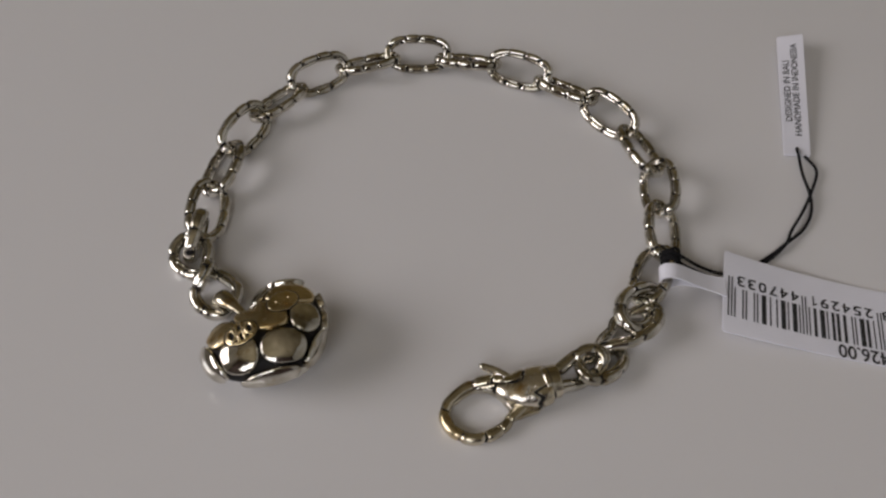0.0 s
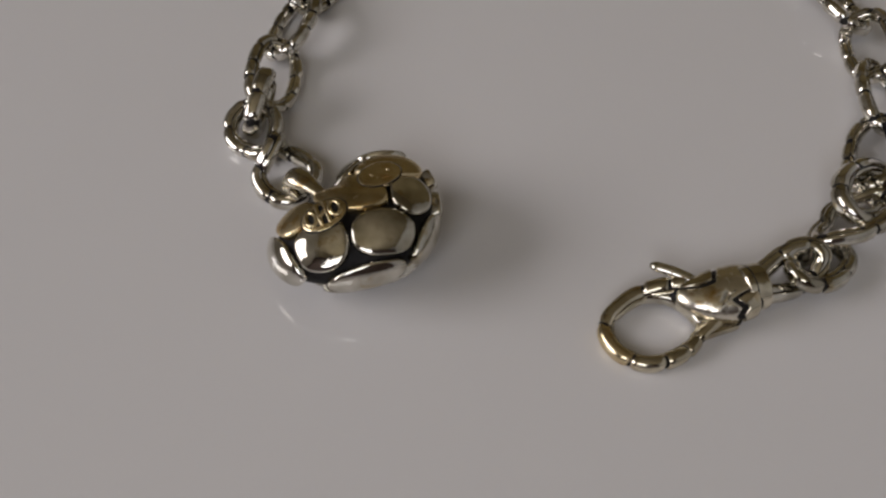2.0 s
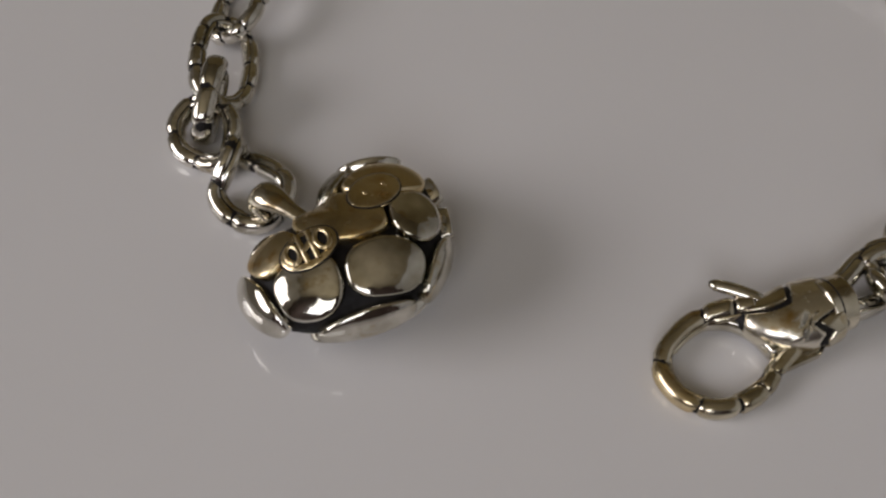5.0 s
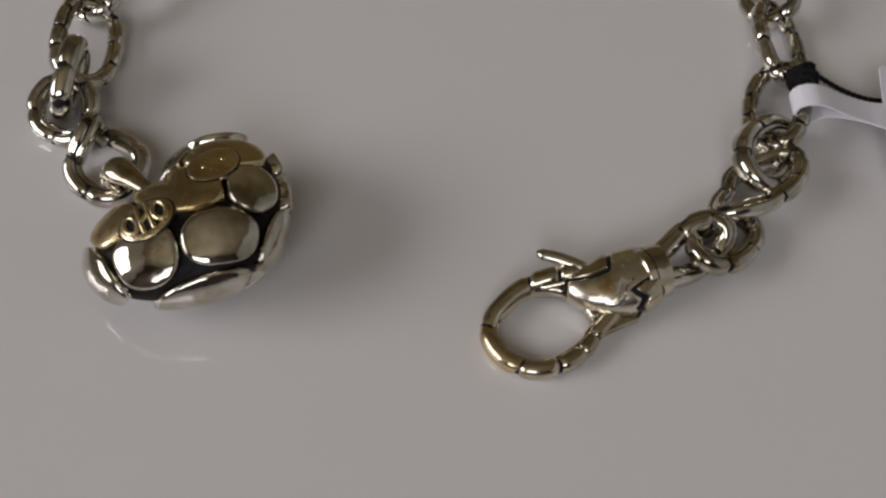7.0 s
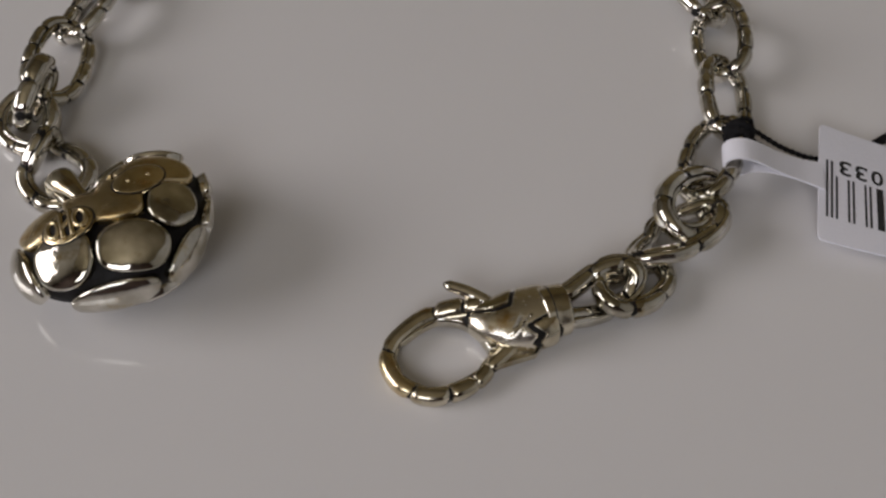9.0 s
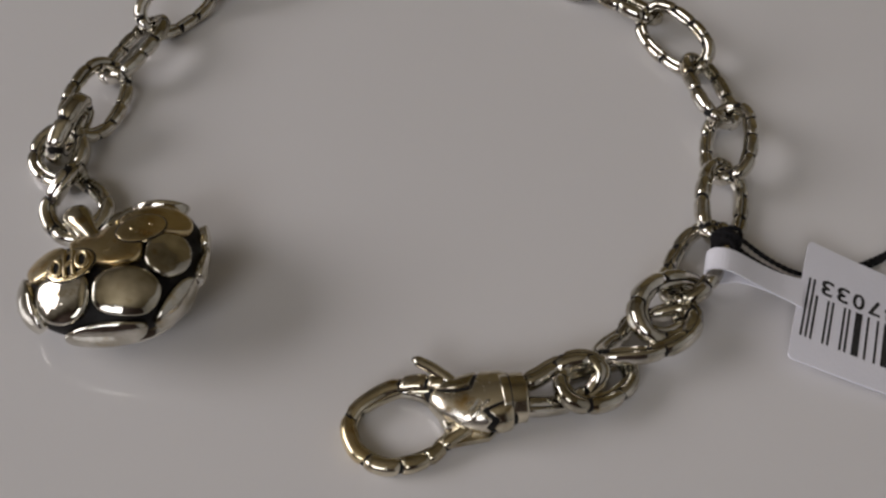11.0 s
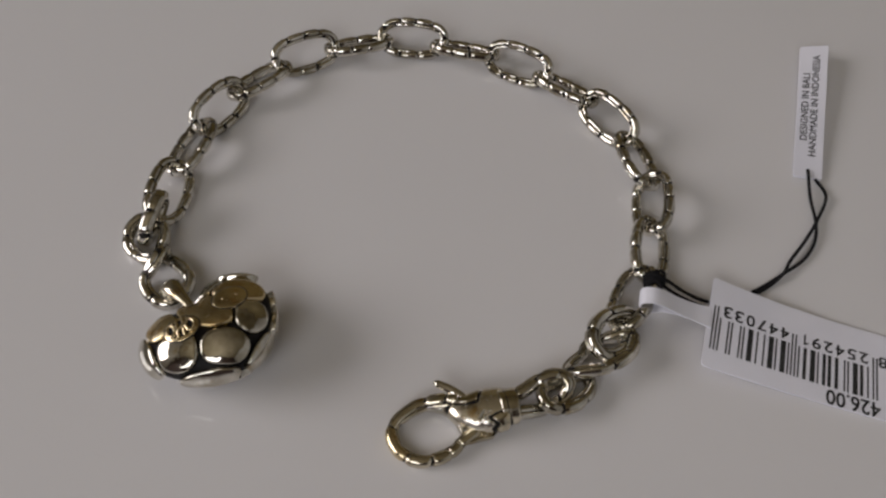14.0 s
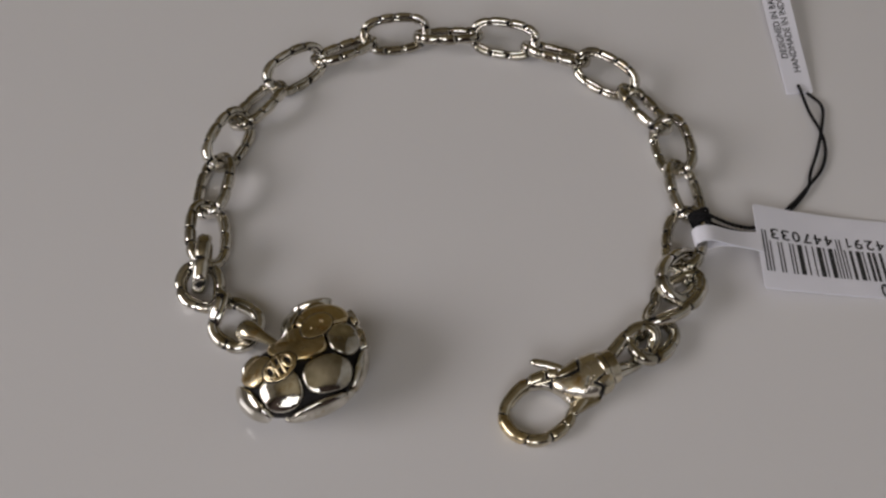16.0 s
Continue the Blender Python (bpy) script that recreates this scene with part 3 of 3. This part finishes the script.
def card(name, corner, along, across, z_at, nu, nv, thick, mat, parent=None, label="", rounding=0.3):
    """A thin curled card: corner, two edge vectors (mm, in plan) and its height over the table by (u, v)."""
    verts = []
    length, width = math.hypot(*along), math.hypot(*across)
    ends = [rounding / length * k for k in (0.0, 0.06, 0.2, 0.45, 0.75)]
    us = ends + [rounding / length + (1 - 2 * rounding / length) * i / nu for i in range(nu + 1)] + [1 - e for e in ends[::-1]]
    nu = len(us) - 1
    for side in (0, thick):
        for i in range(nu + 1):
            u = us[i]
            off = max(0.0, rounding - min(u, 1 - u) * length)
            inset = (rounding - math.sqrt(max(0.0, rounding**2 - off**2))) / width
            for j in range(nv + 1):
                v = inset + (1 - 2 * inset) * j / nv
                p = np.array(corner) + u * np.array(along) + v * np.array(across)
                verts.append((p[0], p[1], z_at(u, v) + side))
    n = (nu + 1) * (nv + 1)
    one = grid_faces(nu + 1, nv + 1)
    faces = [f[::-1] for f in one] + [tuple(i + n for i in f) for f in one]
    rim = [i * (nv + 1) for i in range(nu + 1)] + [nu * (nv + 1) + j for j in range(1, nv + 1)] + [i * (nv + 1) + nv for i in range(nu - 1, -1, -1)] + list(range(nv - 1, 0, -1))
    for a, b in zip(rim, rim[1:] + rim[:1]):
        faces.append((a, b, b + n, a + n))
    ob = mesh_object(name, verts, faces, mat, parent, label, False)
    bm = bmesh.new()
    bm.from_mesh(ob.data)
    bmesh.ops.recalc_face_normals(bm, faces=bm.faces)
    bm.to_mesh(ob.data)
    bm.free()
    return ob


def lettering(name, text, size, mat, parent, put, width=None, bold=0.010):
    """Flat letters of the built-in font, laid out by put((x, y) in mm) -> place; width: their whole length in mm."""
    cu = bpy.data.curves.new(name, "FONT")
    cu.body, cu.size, cu.resolution_u = text, size, 3
    tmp = new(name, cu)
    me = bpy.data.meshes.new_from_object(tmp)
    bpy.data.objects.remove(tmp)
    xs = [v.co.x for v in me.vertices]
    stretch = width / (max(xs) - min(xs)) if width else 1.0
    x0 = min(xs)
    bm = bmesh.new()
    # printed four times with a slight shift, which thickens the strokes
    for dx, dy, up in ((0, 0, 0), (1, 0, 0.004), (0, 1, 0.008), (1, 1, 0.012)):
        old = len(bm.verts)
        bm.from_mesh(me)
        bm.verts.ensure_lookup_table()
        for v in bm.verts[old:]:
            v.co = (Vector(put((v.co.x - x0) * stretch + dx * bold * size, v.co.y + dy * bold * size)) + Vector((0, 0, up))) * MM
    bm.to_mesh(me)
    bm.free()
    me.materials.clear()
    me.materials.append(mat)
    ob = new(name, me)
    ob.parent = parent
    return ob


# care strip
S_CORNER, S_ALONG, S_ACROSS = (46.05, 21.1), (0.45, 25.2), (3.8, 0.3)
strip_z = lambda u, v: 0.35 + 1.1 * u + 1.0 * u * v
strip = tagged(new("hang_tag"), "narrow white printed card tag tied on black cord", "tag")
card("card", S_CORNER, S_ALONG, S_ACROSS, strip_z, 14, 4, 0.25, PAPER, strip)


def on_strip(x, y):
    u, v = x / 25.2, y / 3.8
    return (S_CORNER[0] + u * S_ALONG[0] + v * S_ACROSS[0], S_CORNER[1] + u * S_ALONG[1] + v * S_ACROSS[1], strip_z(u, v) + 0.25 + 0.03)


lettering("lettering", "DESIGNED IN BALI", 1.35, INK, strip, lambda x, y: on_strip(6.6 + x, 1.5 - y), 12.9, 0.03)
lettering("lettering", "HANDMADE IN INDONESIA", 1.35, INK, strip, lambda x, y: on_strip(3.8 + x, 2.75 - y), 19.4, 0.03)

# price tag: its top edge lies away from the camera, its print is upside down
T_CORNER, T_ALONG, T_ACROSS = (35.4, -12.3), (26.0, -1.3), (0.4, 11.6)
tag_z = lambda u, v: 0.12 + (1.4 + 1.5 * v) * max(0.0, 1 - 1.15 * u) ** 2
tag = tagged(new("price_tag"), "white card price tag with barcode, looped round a link", "tag")
card("card", T_CORNER, T_ALONG, T_ACROSS, tag_z, 20, 8, 0.22, PAPER, tag, rounding=0.45)


def on_tag(x, y, up=0.03):
    """x mm from the tag's end along it, y mm up from its near edge."""
    u, v = x / 26.0, y / 12.0
    return (T_CORNER[0] + u * T_ALONG[0] + v * T_ACROSS[0], T_CORNER[1] + u * T_ALONG[1] + v * T_ACROSS[1], tag_z(u, v) + 0.22 + up)


def bar(x0, x1, y0, y1, mat=INK):
    verts, n = [], 3
    for j in range(n + 1):
        for x in (x0, x1):
            verts.append(on_tag(x, y0 + (y1 - y0) * j / n))
    ob = mesh_object("bar", verts, grid_faces(n + 1, 2), mat, tag, "", False)
    return ob


LEFT = ("0001101", "0011001", "0010011", "0111101", "0100011", "0110001", "0101111", "0111011", "0110111", "0001011")
# a thirteen-digit code: the first digit chooses the left half's sets
FIRST, LEFT_HALF, RIGHT_HALF, SETS = "8", "254291", "447033", "LGLGGL"
flip = lambda code: "".join("10"[int(b)] for b in code)
bits = "101"
for c, kind in zip(LEFT_HALF, SETS):
    bits += LEFT[int(c)] if kind == "L" else flip(LEFT[int(c)])[::-1]
bits += "01010" + "".join(flip(LEFT[int(c)]) for c in RIGHT_HALF) + "101"
module = 20.0 / len(bits)
k = 0
while k < len(bits):
    run = 1
    while k + run < len(bits) and bits[k + run] == bits[k]:
        run += 1
    if bits[k] == "1":
        guard = k < 3 or k > 91 or 44 < k < 50
        x1, x0 = 20.6 - k * module, 20.6 - (k + run) * module
        bar(x0 + 0.01, x1 - 0.01, 2.4, 8.3 if guard else 6.8)
    k += run
for text, x, pitch in ((LEFT_HALF, 19.5, 1.42), (RIGHT_HALF, 9.95, 1.42), (FIRST, 21.75, 1.42)):
    for k, digit in enumerate(text):
        spot = lambda px, py, x=x - k * pitch: on_tag(x - px, 8.7 - py)
        if digit == "1":
            lettering("digit", digit, 2.15, INK, tag, lambda px, py: spot(px + 0.45, py), 0.19, 0.01)
            mesh_object("serif", [spot(*q) for q in ((0.47, 1.47), (0.06, 1.18), (0.06, 0.98), (0.47, 1.24))], [(0, 1, 2, 3)], INK, tag, "", False)
        else:
            lettering("digit", digit, 2.15, INK, tag, spot, 1.0, 0.03)
lettering("lettering", "426.00", 2.8, INK, tag, lambda px, py: on_tag(20.9 - px, 2.05 - py), 6.2, 0.025)

# paper tail of the tag, looped round the link
tail = Curve([(35.9, -6.2, 2.55), (34.0, -6.2, 2.9), (31.8, -6.25, 3.6), (29.9, -6.3, 4.4), (28.7, -6.4, 4.7), (27.7, -6.4, 4.3), (27.4, -6.4, 3.4), (27.9, -6.35, 2.6), (28.9, -6.25, 2.5), (30.2, -6.15, 3.1), (32.2, -6.1, 3.1), (35.9, -6.1, 2.45)], False, (0, 0, 1), 8)
tv = []
NT = 60
for i in range(NT + 1):
    a = i / NT
    c = np.array([np.interp(a * tail.length, tail.s, tail.q[:, k]) for k in range(3)])
    d = np.array([np.interp(min(a + 0.01, 1) * tail.length, tail.s, tail.q[:, k]) for k in range(3)]) - np.array([np.interp(max(a - 0.01, 0) * tail.length, tail.s, tail.q[:, k]) for k in range(3)])
    d /= np.linalg.norm(d)
    across = np.array([-0.03, 1.0, 0.0])
    nrm = np.cross(d, across)
    nrm /= np.linalg.norm(nrm)
    wide = 1.12 + 0.38 * abs(2 * a - 1) ** 6
    for sa, sn in ((-1, -1), (1, -1), (1, 1), (-1, 1)):
        tv.append(c + sa * wide * across + sn * 0.09 * nrm)
mesh_object("paper_loop", tv, grid_faces(NT + 1, 4, False, True) + [(3, 2, 1, 0), (NT * 4, NT * 4 + 1, NT * 4 + 2, NT * 4 + 3)], PAPER, tag, "", False)

# black cord: two strands from the knot under the price tag to the care strip
cord = tagged(new("cord"), "thin twisted black cord knotted round a link", "cord")
for pts in (
    [(28.9, -2.5, 3.9), (30.6, -2.6, 2.9), (33.1, -3.0, 1.9), (36.0, -3.0, 1.2), (39.0, -1.4, 0.5), (42.5, 1.6, 0.4), (45.3, 4.6, 0.45), (47.6, 7.3, 0.45), (48.9, 10.4, 0.5), (48.9, 13.5, 0.9), (48.3, 17.5, 0.7), (47.9, 21.6, 0.98), (47.9, 22.5, 0.75)],
    [(28.8, -2.9, 3.5), (30.4, -3.2, 2.4), (33.1, -3.6, 1.5), (36.0, -3.6, 0.9), (39.0, -1.9, 0.35), (42.8, 1.4, 0.35), (44.9, 4.0, 0.8), (45.8, 6.4, 0.6), (47.8, 10.5, 0.5), (49.4, 14.6, 0.45), (50.4, 18.5, 0.6), (49.2, 21.2, 0.4), (48.7, 22.3, 0.3)],
):
    mesh_object("strand", *tube(Curve(pts, False, (0.1, 0.2, 1), 10), lambda a: 0.215 + 0.04 * math.sin(420 * a), 400, 8), CORD, cord)
bend = stadium(8.95, 4.5)
knot_rng = random.Random(17)
for k in range(8):
    c, d, side, upw = bend.at(bend.length * (0.528 + 0.0105 * k))
    c, d, side, upw = (np.array(tag_link.matrix_basis.to_3x3() @ Vector(v)) for v in (c, d, side, upw))
    at = c + np.array(tag_link.location) / MM
    lean, slew, big = knot_rng.uniform(-0.9, 0.9), knot_rng.uniform(-0.5, 0.5), 0.8 + 0.4 * math.exp(-(((k - 4) / 2.5) ** 2)) * knot_rng.uniform(0.4, 1.1)
    ring = [at + big * (math.cos(t) * side + math.sin(t) * upw) + (lean * math.cos(t) + slew * math.sin(2 * t)) * d for t in np.linspace(0, 2 * math.pi, 9)[:-1]]
    mesh_object("wrap", *tube(Curve(ring, True, tuple(d), 8), lambda a: 0.2 + 0.03 * math.sin(95 * a), 80, 8), CORD, cord, "cord wound tight round the link")
